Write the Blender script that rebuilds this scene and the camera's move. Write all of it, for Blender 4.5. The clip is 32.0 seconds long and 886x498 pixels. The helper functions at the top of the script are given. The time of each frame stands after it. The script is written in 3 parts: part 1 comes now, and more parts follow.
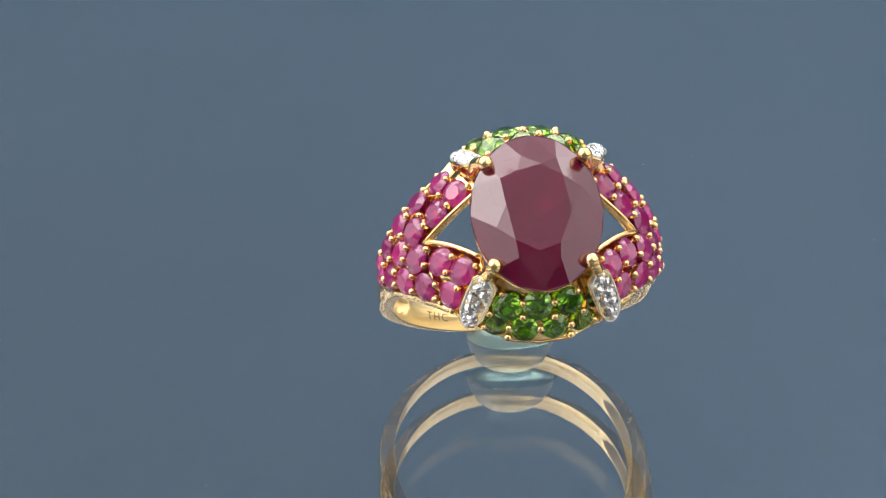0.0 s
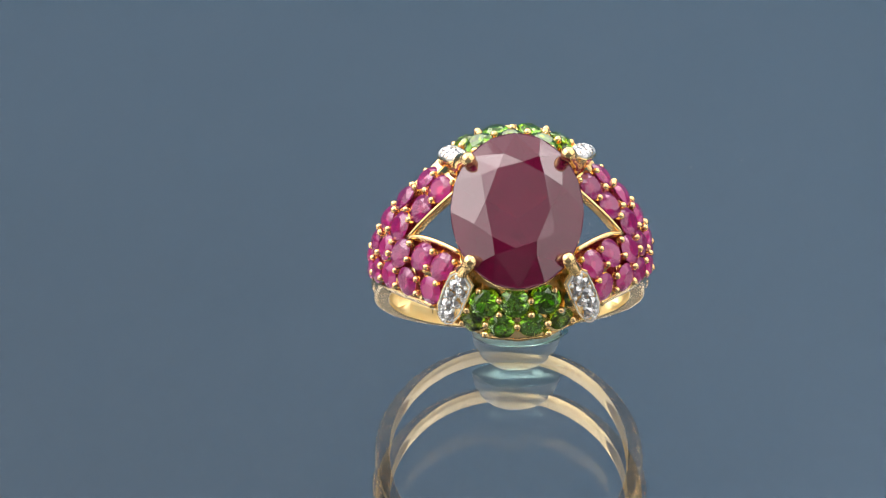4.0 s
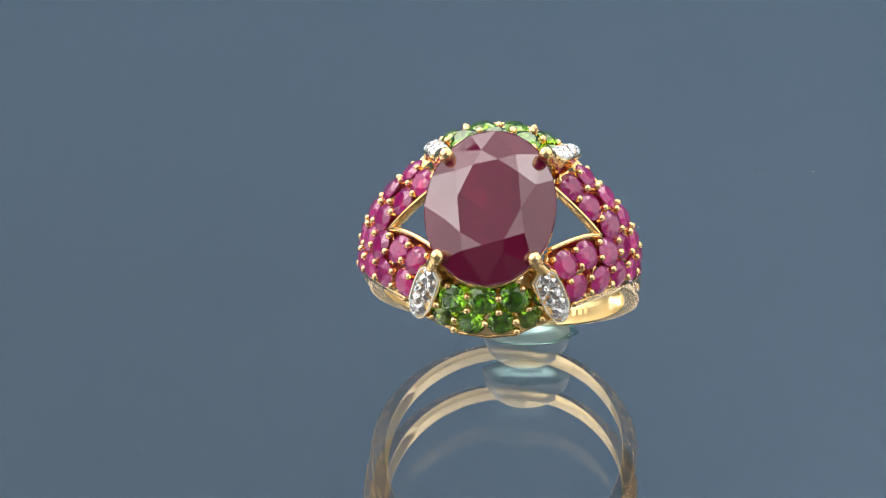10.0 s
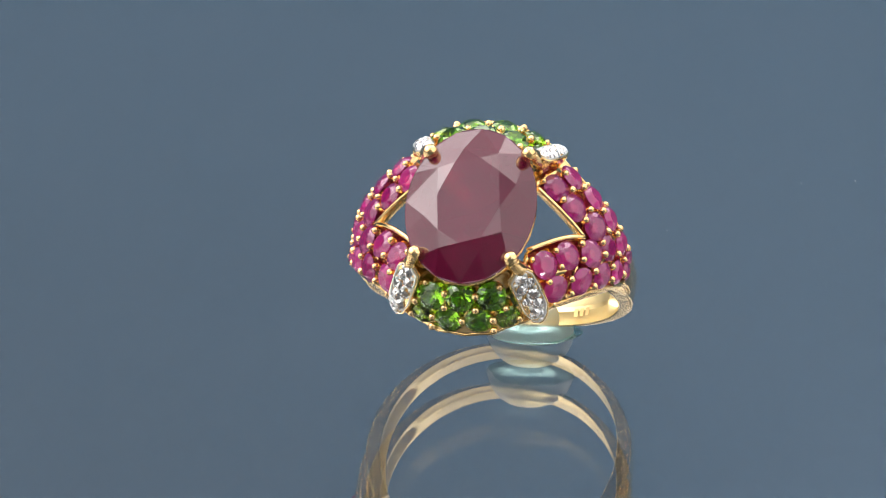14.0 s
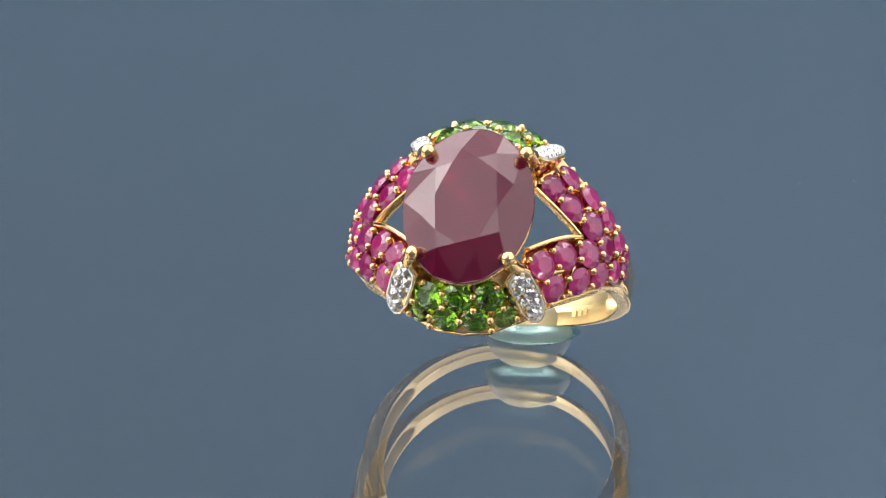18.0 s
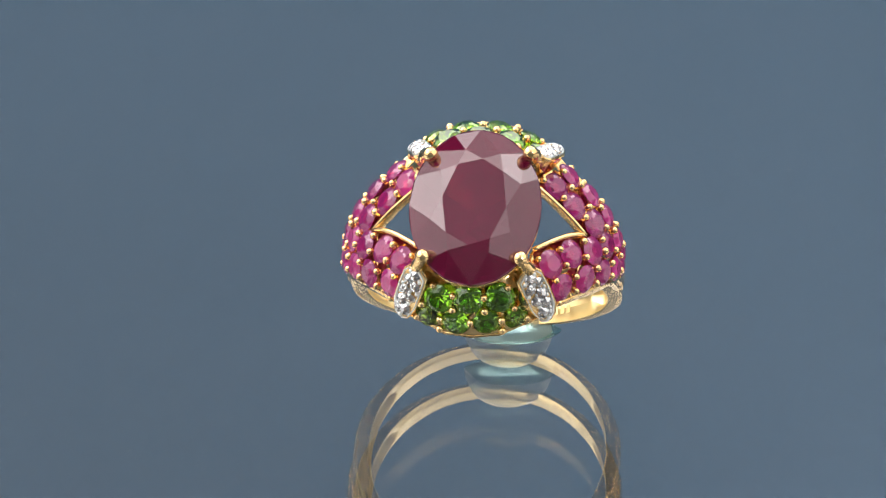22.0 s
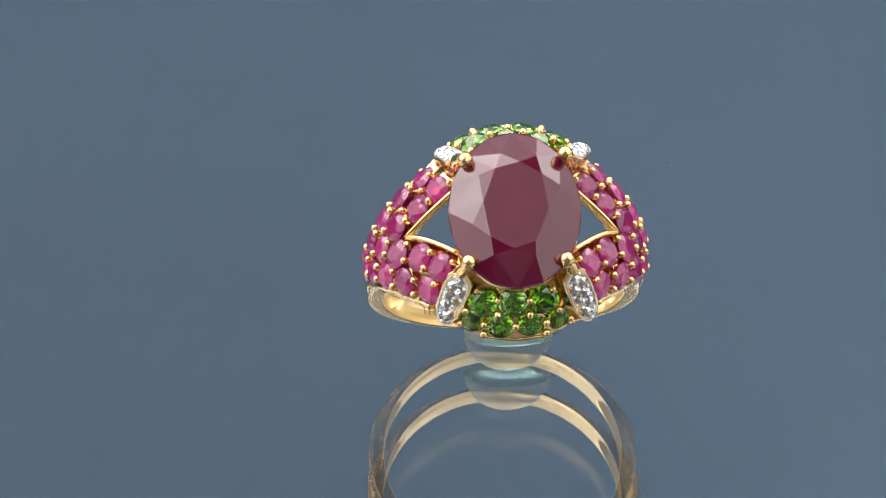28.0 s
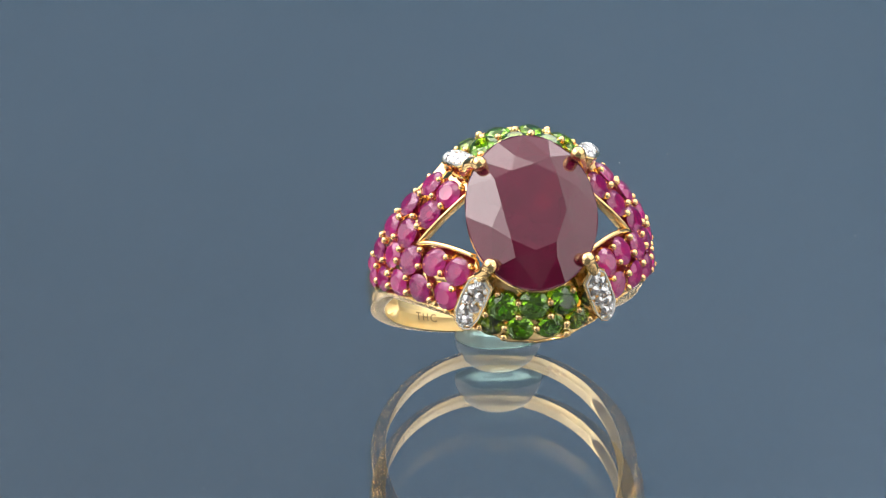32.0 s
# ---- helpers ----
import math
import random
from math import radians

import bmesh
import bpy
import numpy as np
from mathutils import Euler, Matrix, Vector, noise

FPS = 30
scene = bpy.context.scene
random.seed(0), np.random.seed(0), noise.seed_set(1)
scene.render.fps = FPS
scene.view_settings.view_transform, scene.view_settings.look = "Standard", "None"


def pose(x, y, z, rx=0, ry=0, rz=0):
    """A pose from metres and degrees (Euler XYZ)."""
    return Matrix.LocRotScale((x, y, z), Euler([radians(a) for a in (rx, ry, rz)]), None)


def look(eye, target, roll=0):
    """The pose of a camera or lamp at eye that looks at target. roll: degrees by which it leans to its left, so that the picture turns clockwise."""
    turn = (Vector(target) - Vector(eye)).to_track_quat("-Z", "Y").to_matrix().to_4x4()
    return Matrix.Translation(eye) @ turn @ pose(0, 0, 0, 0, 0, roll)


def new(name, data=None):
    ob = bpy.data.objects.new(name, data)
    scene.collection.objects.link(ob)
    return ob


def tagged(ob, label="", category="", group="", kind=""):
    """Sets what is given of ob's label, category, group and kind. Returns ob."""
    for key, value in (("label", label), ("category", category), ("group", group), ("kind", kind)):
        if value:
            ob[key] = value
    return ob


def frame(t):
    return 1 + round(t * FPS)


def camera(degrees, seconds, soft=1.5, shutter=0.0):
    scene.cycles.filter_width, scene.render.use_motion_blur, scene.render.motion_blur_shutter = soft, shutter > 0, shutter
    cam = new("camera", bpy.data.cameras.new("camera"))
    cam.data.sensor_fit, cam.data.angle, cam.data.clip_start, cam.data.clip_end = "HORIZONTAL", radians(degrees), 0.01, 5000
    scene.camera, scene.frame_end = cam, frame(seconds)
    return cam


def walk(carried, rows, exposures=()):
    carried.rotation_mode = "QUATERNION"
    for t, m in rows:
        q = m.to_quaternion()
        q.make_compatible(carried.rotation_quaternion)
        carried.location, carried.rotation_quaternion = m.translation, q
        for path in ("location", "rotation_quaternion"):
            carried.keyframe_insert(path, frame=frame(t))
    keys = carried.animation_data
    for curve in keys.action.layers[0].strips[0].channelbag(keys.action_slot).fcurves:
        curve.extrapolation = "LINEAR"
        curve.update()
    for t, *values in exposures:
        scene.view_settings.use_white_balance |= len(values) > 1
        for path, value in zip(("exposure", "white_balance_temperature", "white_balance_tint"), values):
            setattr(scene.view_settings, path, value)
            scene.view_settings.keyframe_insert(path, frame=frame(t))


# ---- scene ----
MM = 0.001

# ---- camera ----
cam = camera(8.0, 32.0, soft=1.0)
EYE = look((0.0, -418.16 * MM, 170.07 * MM), (0.0, 0.0, 8.0 * MM))
walk(cam, [(0.0, EYE), (32.0, EYE)], exposures=[(0.0, 0.10), (32.0, 0.10)])

# ---- world and lights ----
world = bpy.data.worlds.new("studio_world")
world.use_nodes = True
world.node_tree.nodes["Background"].inputs["Color"].default_value = (0.35, 0.42, 0.52, 1)
world.node_tree.nodes["Background"].inputs["Strength"].default_value = 0.05
scene.world = world


def area(name, eye, target, sx, sy, watts, color=(1, 1, 1)):
    data = bpy.data.lights.new(name, "AREA")
    data.shape, data.size, data.size_y, data.energy, data.color = "RECTANGLE", sx, sy, watts, color
    ob = new(name, data)
    ob.matrix_world = look(eye, target)
    return ob


area("rear_panel_light", (-0.05, 0.785, 0.75), (0, 0, 0), 1.70, 0.30, 5.0, (1.0, 0.98, 0.96))
area("rear_top_panel_light", (-0.05, 0.40, 1.00), (0, 0, 0), 1.60, 0.62, 3.5, (1.0, 0.98, 0.96))
# Overhead helper with no known source: brightens putty, inner band and top ruby facets.
area("overhead_helper_light", (0.0, 0.03, 1.15), (0, 0, 0), 0.56, 0.50, 2.6, (1.0, 0.97, 0.93))
area("left_panel_light", (-0.86, -0.15, 0.67), (0, 0, 0.01), 1.80, 1.28, 10.2, (1.0, 0.98, 0.95))
area("right_panel_light", (0.86, -0.15, 0.67), (0, 0, 0.01), 1.80, 1.28, 9.2, (1.0, 0.98, 0.95))
area("left_lamp_light", (-0.66, 0.10, 0.74), (0, 0, 0.01), 0.80, 0.60, 4.6, (1.0, 0.98, 0.95))
area("right_lamp_light", (0.52, 0.36, 0.76), (0, 0, 0.01), 0.36, 0.30, 0.95, (1.0, 0.98, 0.95))
area("top_front_panel_light", (0.08, -0.50, 1.10), (0, 0, 0), 1.50, 1.0, 2.9, (1.0, 0.98, 1.0))
area("top_left_panel_light", (-0.76, -0.46, 1.05), (0, 0, 0), 1.0, 0.95, 2.2, (1.0, 0.98, 0.97))
# Weak fill added behind the camera to lift the front diamond settings; no real panel.
area("front_fill_helper_light", (0.0, -1.0, 0.45), (0, 0, 0.01), 1.3, 0.6, 0.28, (1.0, 0.98, 0.96))
area("spot_light", (0.262, -0.498, 0.265), (0, 0, 0.012), 0.024, 0.024, 0.8, (1.0, 0.97, 0.95))
# Unseen lamp added only to grade the backdrop, brighter to the right and higher up.
area("backdrop_helper_light", (0.30, 0.90, 0.68), (0.12, 1.1, 0.50), 0.2, 0.2, 0.94, (1.0, 1.0, 1.0))


# ---- materials ----
def material(name):
    mat = bpy.data.materials.new(name)
    mat.use_nodes = True
    nt = mat.node_tree
    return mat, nt, nt.nodes["Principled BSDF"]


def noise_tex(nt, scale, detail=4.0, rough=0.55):
    co = nt.nodes.new("ShaderNodeTexCoord")
    tex = nt.nodes.new("ShaderNodeTexNoise")
    tex.inputs["Scale"].default_value, tex.inputs["Detail"].default_value = scale, detail
    tex.inputs["Roughness"].default_value = rough
    nt.links.new(co.outputs["Object"], tex.inputs["Vector"])
    return tex


def ramp(nt, fac, c0, c1, p0=0.35, p1=0.65):
    r = nt.nodes.new("ShaderNodeValToRGB")
    r.color_ramp.elements[0].position, r.color_ramp.elements[1].position = p0, p1
    r.color_ramp.elements[0].color, r.color_ramp.elements[1].color = (*c0, 1), (*c1, 1)
    nt.links.new(fac, r.inputs["Fac"])
    return r.outputs["Color"]


def bump(nt, bsdf, fac, strength, distance):
    b = nt.nodes.new("ShaderNodeBump")
    b.inputs["Strength"].default_value, b.inputs["Distance"].default_value = strength, distance
    nt.links.new(fac, b.inputs["Height"])
    nt.links.new(b.outputs["Normal"], bsdf.inputs["Normal"])


def metal(name, c0, c1, rough0, rough1, scale=900.0, relief=0.15):
    mat, nt, b = material(name)
    b.inputs["Metallic"].default_value = 1.0
    tex = noise_tex(nt, scale)
    nt.links.new(ramp(nt, tex.outputs["Fac"], c0, c1), b.inputs["Base Color"])
    nt.links.new(ramp(nt, tex.outputs["Fac"], (rough0,) * 3, (rough1,) * 3), b.inputs["Roughness"])
    bump(nt, b, tex.outputs["Fac"], relief, 0.00003)
    return mat


def gem(name, c0, c1, ior, transmission, rough=0.03, scale=600.0):
    """A cut stone: its colour drifts through the stone and from stone to stone."""
    mat, nt, b = material(name)
    tex = noise_tex(nt, scale, 3.0)
    info = nt.nodes.new("ShaderNodeObjectInfo")
    mix = nt.nodes.new("ShaderNodeMath")
    mix.operation = "MULTIPLY_ADD"
    nt.links.new(info.outputs["Random"], mix.inputs[0])
    mix.inputs[1].default_value = 0.5
    half = nt.nodes.new("ShaderNodeMath")
    half.operation = "MULTIPLY"
    half.inputs[1].default_value = 0.6
    nt.links.new(tex.outputs["Fac"], half.inputs[0])
    nt.links.new(half.outputs[0], mix.inputs[2])
    nt.links.new(ramp(nt, mix.outputs[0], c0, c1, 0.2, 0.85), b.inputs["Base Color"])
    b.inputs["IOR"].default_value = ior
    b.inputs["Transmission Weight"].default_value = transmission
    b.inputs["Roughness"].default_value = rough
    return mat


GOLD = metal("yellow_gold", (0.98, 0.66, 0.29), (1.0, 0.73, 0.37), 0.10, 0.20)
SATIN_GOLD = metal("satin_gold", (0.98, 0.72, 0.33), (1.0, 0.78, 0.40), 0.34, 0.44)
# Same gold for the band's outside, its colour greyed to suggest the mirrored backdrop.
GREYED_GOLD = metal("reflection_greyed_gold", (0.86, 0.66, 0.38), (0.93, 0.73, 0.44), 0.08, 0.16, 900.0, 0.03)
WHITE_GOLD = metal("white_gold", (0.86, 0.86, 0.85), (0.95, 0.95, 0.94), 0.24, 0.36)
RUBY = gem("dark_ruby", (0.110, 0.004, 0.027), (0.235, 0.009, 0.052), 1.77, 0.40, 0.01, 350.0)
nt = RUBY.node_tree
scuff = noise_tex(nt, 2300.0, 2.0)
nt.links.new(ramp(nt, scuff.outputs["Fac"], (0.02,) * 3, (0.12,) * 3, 0.70, 0.80), nt.nodes["Principled BSDF"].inputs["Roughness"])
bump(nt, nt.nodes["Principled BSDF"], noise_tex(nt, 320.0, 5.0).outputs["Fac"], 0.14, 0.00002)
PINK = gem("pink_ruby", (0.34, 0.012, 0.155), (0.62, 0.050, 0.29), 1.77, 0.55, 0.03)
GREEN = gem("green_garnet", (0.155, 0.48, 0.012), (0.36, 0.77, 0.045), 1.88, 1.0, 0.0)
DIAMOND = gem("clear_diamond", (0.90, 0.90, 0.92), (1.0, 1.0, 1.0), 2.4, 0.80, 0.0)


DIAMOND.node_tree.nodes["Principled BSDF"].inputs["Metallic"].default_value = 0.6


def mirror_mix(name, under, fac, rough=0.0, tint=(1, 1, 1)):
    """A glossy sheet: at a slant of 68 degrees it throws back the share fac, less when seen steeply."""
    mat, nt, b = material(name)
    out = nt.nodes["Material Output"]
    gloss = nt.nodes.new("ShaderNodeBsdfGlossy")
    gloss.inputs["Roughness"].default_value = rough
    gloss.inputs["Color"].default_value = (*tint, 1)
    mix = nt.nodes.new("ShaderNodeMixShader")
    slant = nt.nodes.new("ShaderNodeLayerWeight")
    slant.inputs["Blend"].default_value = 0.5
    power = nt.nodes.new("ShaderNodeMath")
    power.operation, power.inputs[1].default_value = "POWER", 2.2
    share = nt.nodes.new("ShaderNodeMath")
    share.operation = "MULTIPLY_ADD"
    share.inputs[1].default_value, share.inputs[2].default_value = max(0.0, fac - 0.04) / 0.356, min(0.04, fac)
    nt.links.new(slant.outputs["Facing"], power.inputs[0])
    nt.links.new(power.outputs[0], share.inputs[0])
    nt.links.new(share.outputs[0], mix.inputs["Fac"])
    if under == "clear":
        base = nt.nodes.new("ShaderNodeBsdfTransparent")
        shader = base.outputs[0]
    else:
        tex = noise_tex(nt, 60.0)
        nt.links.new(ramp(nt, tex.outputs["Fac"], under[0], under[1]), b.inputs["Base Color"])
        b.inputs["Roughness"].default_value = 0.6
        shader = b.outputs[0]
    nt.links.new(shader, mix.inputs[1])
    nt.links.new(gloss.outputs[0], mix.inputs[2])
    nt.links.new(mix.outputs[0], out.inputs["Surface"])
    return mat


GLASS_TOP = mirror_mix("coated_glass", "clear", 0.24)
GLASS_BODY = mirror_mix("clear_glass", "clear", 0.0)
MIRROR = mirror_mix("dark_mirror_backing", ((0.003, 0.004, 0.005), (0.005, 0.006, 0.008)), 0.42)


def putty_mat(name, c0, c1, transmission, rough, ior):
    mat, nt, b = material(name)
    tex = noise_tex(nt, 500.0)
    nt.links.new(ramp(nt, tex.outputs["Fac"], c0, c1), b.inputs["Base Color"])
    b.inputs["Transmission Weight"].default_value = transmission
    b.inputs["Roughness"].default_value = rough
    b.inputs["IOR"].default_value = ior
    return mat


PUTTY = putty_mat("clear_putty", (0.46, 0.70, 0.67), (0.54, 0.76, 0.73), 0.97, 0.03, 1.06)
PUTTY_CORE = putty_mat("milky_putty", (0.90, 0.95, 0.92), (0.95, 0.98, 0.96), 0.95, 0.32, 1.45)
STAMP = metal("stamped_gold", (0.26, 0.16, 0.07), (0.36, 0.22, 0.10), 0.35, 0.5)
WORN_STAMP = metal("worn_stamp_gold", (0.74, 0.48, 0.20), (0.82, 0.55, 0.25), 0.35, 0.5)


def matte(name, c0, c1, scale, rough=0.85, relief=0.2, dist=0.002):
    mat, nt, b = material(name)
    tex = noise_tex(nt, scale, 6.0)
    nt.links.new(ramp(nt, tex.outputs["Fac"], c0, c1), b.inputs["Base Color"])
    b.inputs["Roughness"].default_value = rough
    bump(nt, b, tex.outputs["Fac"], relief, dist)
    return mat


BACKDROP = matte("blue_grey_paper", (0.092, 0.166, 0.252), (0.100, 0.178, 0.270), 5.0)
BACKDROP.node_tree.nodes["Principled BSDF"].inputs["Specular IOR Level"].default_value = 0.1
ROOM = matte("dark_studio_paint", (0.10, 0.115, 0.135), (0.13, 0.145, 0.165), 2.0)
TABLE = matte("black_laminate", (0.02, 0.02, 0.022), (0.04, 0.04, 0.045), 30.0, 0.5)
DUST = matte("pale_lint", (0.30, 0.31, 0.32), (0.45, 0.45, 0.45), 4000.0)


# ---- mesh helpers ----
def mesh_of(name, bm, mat, smooth=False):
    me = bpy.data.meshes.new(name)
    bmesh.ops.recalc_face_normals(bm, faces=bm.faces)
    for f in bm.faces:
        f.smooth = smooth
    bm.to_mesh(me)
    bm.free()
    for m in mat if isinstance(mat, (list, tuple)) else [mat]:
        me.materials.append(m)
    return me


def part(name, bm, mat, parent, label="", smooth=False):
    ob = new(name, mesh_of(name, bm, mat, smooth))
    ob.parent = parent
    return tagged(ob, label=label)


def place(name, me, parent, m):
    ob = new(name, me)
    ob.parent = parent
    ob.matrix_basis = m
    return ob


def box_bm(x0, x1, y0, y1, z0, z1):
    bm = bmesh.new()
    bmesh.ops.create_cube(bm, size=1.0)
    bm.transform(Matrix.Translation(((x0 + x1) / 2, (y0 + y1) / 2, (z0 + z1) / 2)) @ Matrix.Diagonal((x1 - x0, y1 - y0, z1 - z0, 1)))
    return bm


def grid_shell(outer, inner):
    """A closed shell between two grids of points of the same shape."""
    bm = bmesh.new()
    nu, nv = len(outer), len(outer[0])
    a = [[bm.verts.new(p) for p in row] for row in outer]
    c = [[bm.verts.new(p) for p in row] for row in inner]
    for i in range(nu - 1):
        for j in range(nv - 1):
            bm.faces.new((a[i][j], a[i + 1][j], a[i + 1][j + 1], a[i][j + 1]))
            bm.faces.new((c[i][j], c[i][j + 1], c[i + 1][j + 1], c[i + 1][j]))
    rim = [(i, 0) for i in range(nu)] + [(nu - 1, j) for j in range(1, nv)] + [(i, nv - 1) for i in range(nu - 2, -1, -1)] + [(0, j) for j in range(nv - 2, 0, -1)]
    for k in range(len(rim)):
        (i, j), (p, q) = rim[k], rim[(k + 1) % len(rim)]
        bm.faces.new((a[i][j], a[p][q], c[p][q], c[i][j]))
    return bm


def tube(points, radii, sides=10, closed=False):
    """A round rod along points."""
    bm = bmesh.new()
    pts = [Vector(p) for p in points]
    n = len(pts)
    rings = []
    for i, p in enumerate(pts):
        t = (pts[(i + 1) % n] - pts[i - 1]) if closed else (pts[min(i + 1, n - 1)] - pts[max(i - 1, 0)])
        q = t.to_track_quat("Z", "Y")
        r = radii[i] if isinstance(radii, (list, tuple)) else radii
        rings.append([bm.verts.new(p + q @ Vector((r * math.cos(k * math.tau / sides), r * math.sin(k * math.tau / sides), 0))) for k in range(sides)])
    for i in range(n if closed else n - 1):
        a, c = rings[i], rings[(i + 1) % n]
        if closed and i == n - 1:
            shift = min(range(sides), key=lambda s: (a[0].co - c[s].co).length)
            c = c[shift:] + c[:shift]
        for k in range(sides):
            bm.faces.new((a[k], a[(k + 1) % sides], c[(k + 1) % sides], c[k]))
    if not closed:
        bm.faces.new(rings[0][::-1])
        bm.faces.new(rings[-1])
    return bm


def lerp_table(x, table):
    x = abs(x)
    for (x0, y0), (x1, y1) in zip(table, table[1:]):
        if x <= x1:
            f = max(0.0, (x - x0) / (x1 - x0))
            return y0 + (y1 - y0) * f
    return table[-1][1]


# ---- room ----
floor = tagged(new("floor", mesh_of("floor", box_bm(-1.6, 1.6, -1.6, 1.4, -0.85, -0.80), ROOM)), "dark grey painted studio floor", "floor", kind="structure")
ceiling = tagged(new("ceiling", mesh_of("ceiling", box_bm(-1.6, 1.6, -1.6, 1.4, 1.9, 1.95), ROOM)), "dark grey painted studio ceiling", "ceiling", kind="structure")
for nm, b6 in (("wall_west", (-1.65, -1.6, -1.6, 1.4, -0.8, 1.9)), ("wall_east", (1.6, 1.65, -1.6, 1.4, -0.8, 1.9)),
               ("wall_south", (-1.6, 1.6, -1.65, -1.6, -0.8, 1.9)), ("wall_north", (-1.6, 1.6, 1.35, 1.4, -0.8, 1.9))):
    tagged(new(nm, mesh_of(nm, box_bm(*b6), ROOM)), "dark grey painted studio wall", "wall", kind="structure")
tagged(new("backdrop", mesh_of("backdrop", box_bm(-1.3, 1.3, 1.10, 1.12, -0.5, 1.85), BACKDROP)), "plain blue-grey paper studio backdrop", "backdrop", kind="structure")

table = tagged(new("display_table"), "black laminate display table under the turntable", "table")
part("tabletop", box_bm(-0.45, 0.45, -0.30, 0.45, -0.06, -0.03), TABLE, table)
for x in (-0.40, 0.40):
    for y in (-0.25, 0.40):
        part("leg", box_bm(x - 0.02, x + 0.02, y - 0.02, y + 0.02, -0.80, -0.06), TABLE, table)

# ---- turntable ----
GAP = 1.544


def disc(r, z0, z1, sides=128):
    bm = bmesh.new()
    bmesh.ops.create_cone(bm, cap_ends=True, segments=sides, radius1=r, radius2=r, depth=z1 - z0)
    bm.transform(Matrix.Translation((0, 0, (z0 + z1) / 2)))
    return bm


turntable = tagged(new("turntable"), "round turntable of dark mirror glass, dusty", "turntable")
part("mirror_base", disc(0.150, -0.030, -GAP * MM), MIRROR, turntable, "dark mirrored disc")
bm = disc(0.150, -1.2 * MM, 0.0)
for f in bm.faces:
    f.material_index = 0 if f.normal.z > 0.9 else 1
part("glass_sheet", bm, [GLASS_TOP, GLASS_BODY], turntable, "clear reflecting glass sheet")

bm = bmesh.new()
rng = random.Random(5)
specks = [(-23.6, -13.2), (-28.3, -11.15), (-31.7, -7.35)]
specks += [(rng.uniform(-38, 34), rng.uniform(-16, 50)) for _ in range(9)]
for x, y in specks:
    r = rng.uniform(0.025, 0.055)
    bmesh.ops.create_icosphere(bm, subdivisions=1, radius=1.0, matrix=Matrix.Translation((x * MM, y * MM, r * 0.4 * MM)) @ pose(0, 0, 0, 0, 0, rng.uniform(0, 180)) @ Matrix.Diagonal((r * rng.uniform(1, 2.2) * MM, r * MM, r * 0.5 * MM, 1)))
dust = part("dust", bm, DUST, turntable, "fine pale dust specks on glass")
tagged(dust, kind="stuff")

# ---- the ring: x across, y along the hoop's axis, z towards the head ----
ring = tagged(new("ring"), "yellow gold cocktail ring with oval ruby, pink and green stones", "ring")
HC = -1.1
WIDTH = [(0, 7.85), (15, 7.6), (30, 6.45), (40, 5.1), (50, 4.1), (60, 3.15), (70, 2.35), (80, 1.65), (90, 1.3), (112, 1.0)]
RADIUS = [(0, 10.95), (20, 10.7), (30, 10.4), (45, 10.2), (60, 10.08), (75, 9.85), (90, 9.75), (103, 9.9), (112, 9.9)]
SAG = [(0, 3.8), (15, 3.4), (30, 2.2), (45, 1.35), (60, 0.8), (75, 0.35), (97, 0.12)]


def off_centre(z):
    """The hoop stands a little off the head's middle."""
    return -0.4 * max(0.0, min(1.0, 1 - z / 10))


def off_axis(z):
    """The hoop leans back a little from under the head."""
    return 0.103 * max(0.0, 6.0 - z)


def skin(phi, n, lift=0.0):
    """The point of the ring's domed outer skin at the angle phi from the head and n along the axis."""
    v = min(abs(n) / lerp_table(phi, WIDTH), 1.08)
    r = lerp_table(phi, RADIUS) - lerp_table(phi, SAG) * v ** 4 * (0.8 if n > 0 else 1.0) + lift
    if n > 3.5:
        r += 0.08 * (n - 3.5) * max(0.0, 1 - abs(phi) / 60)
    a = radians(phi)
    z = HC + r * math.cos(a)
    return Vector((r * math.sin(a) + off_centre(z), n + off_axis(z), z))


def skin_frame(phi, n):
    p = skin(phi, n)
    du = (skin(phi + 1.5, n) - skin(phi - 1.5, n)).normalized()
    dn = skin(phi, n + 0.2) - skin(phi, n - 0.2)
    nor = du.cross(dn).normalized()
    if nor.dot(Vector((math.sin(radians(phi)), 0, math.cos(radians(phi))))) < 0:
        nor = -nor
    return p, du, nor


def skin_patch(p0, p1, lo, hi, nu, nv, thick, ends=(0, 0), depth=0.42, thin=None):
    """A piece of the skin with a sunk floor for the stones between raised edges."""
    outer, inner = [], []
    for i in range(nu + 1):
        phi = p0 + (p1 - p0) * i / nu
        a, c = lo(phi), hi(phi)
        span, s = abs(c - a), (1 if c > a else -1)
        cols = [0.0, 0.16, 0.24] + [0.24 + (span - 0.48) * k / nv for k in range(1, nv)] + [span - 0.24, span - 0.16, span]
        ro, ri = [], []
        for k, d in enumerate(cols):
            sunk = 2 <= k <= len(cols) - 3
            if (ends[0] and i < ends[0]) or (ends[1] and i > nu - ends[1]):
                sunk = False
            n = a + s * d
            p, du, nor = skin_frame(phi, n)
            ro.append((p - nor * (depth if sunk else 0.0)) * MM)
            ri.append((p - nor * (thick if thin is None else thick + (thin - thick) * i / nu)) * MM)
        outer.append(ro)
        inner.append(ri)
    return grid_shell(outer, inner)


V_TIP, V_WIDE = 46.0, 22.0


def notch(phi, side=1):
    """Half the opening between the arms; its front edge bows."""
    return max(0.05, 2.35 * max(0.0, (V_TIP - abs(phi)) / (V_TIP - V_WIDE)) ** (1.0 if side > 0 else 1.45))


def width(phi):
    return lerp_table(phi, WIDTH)


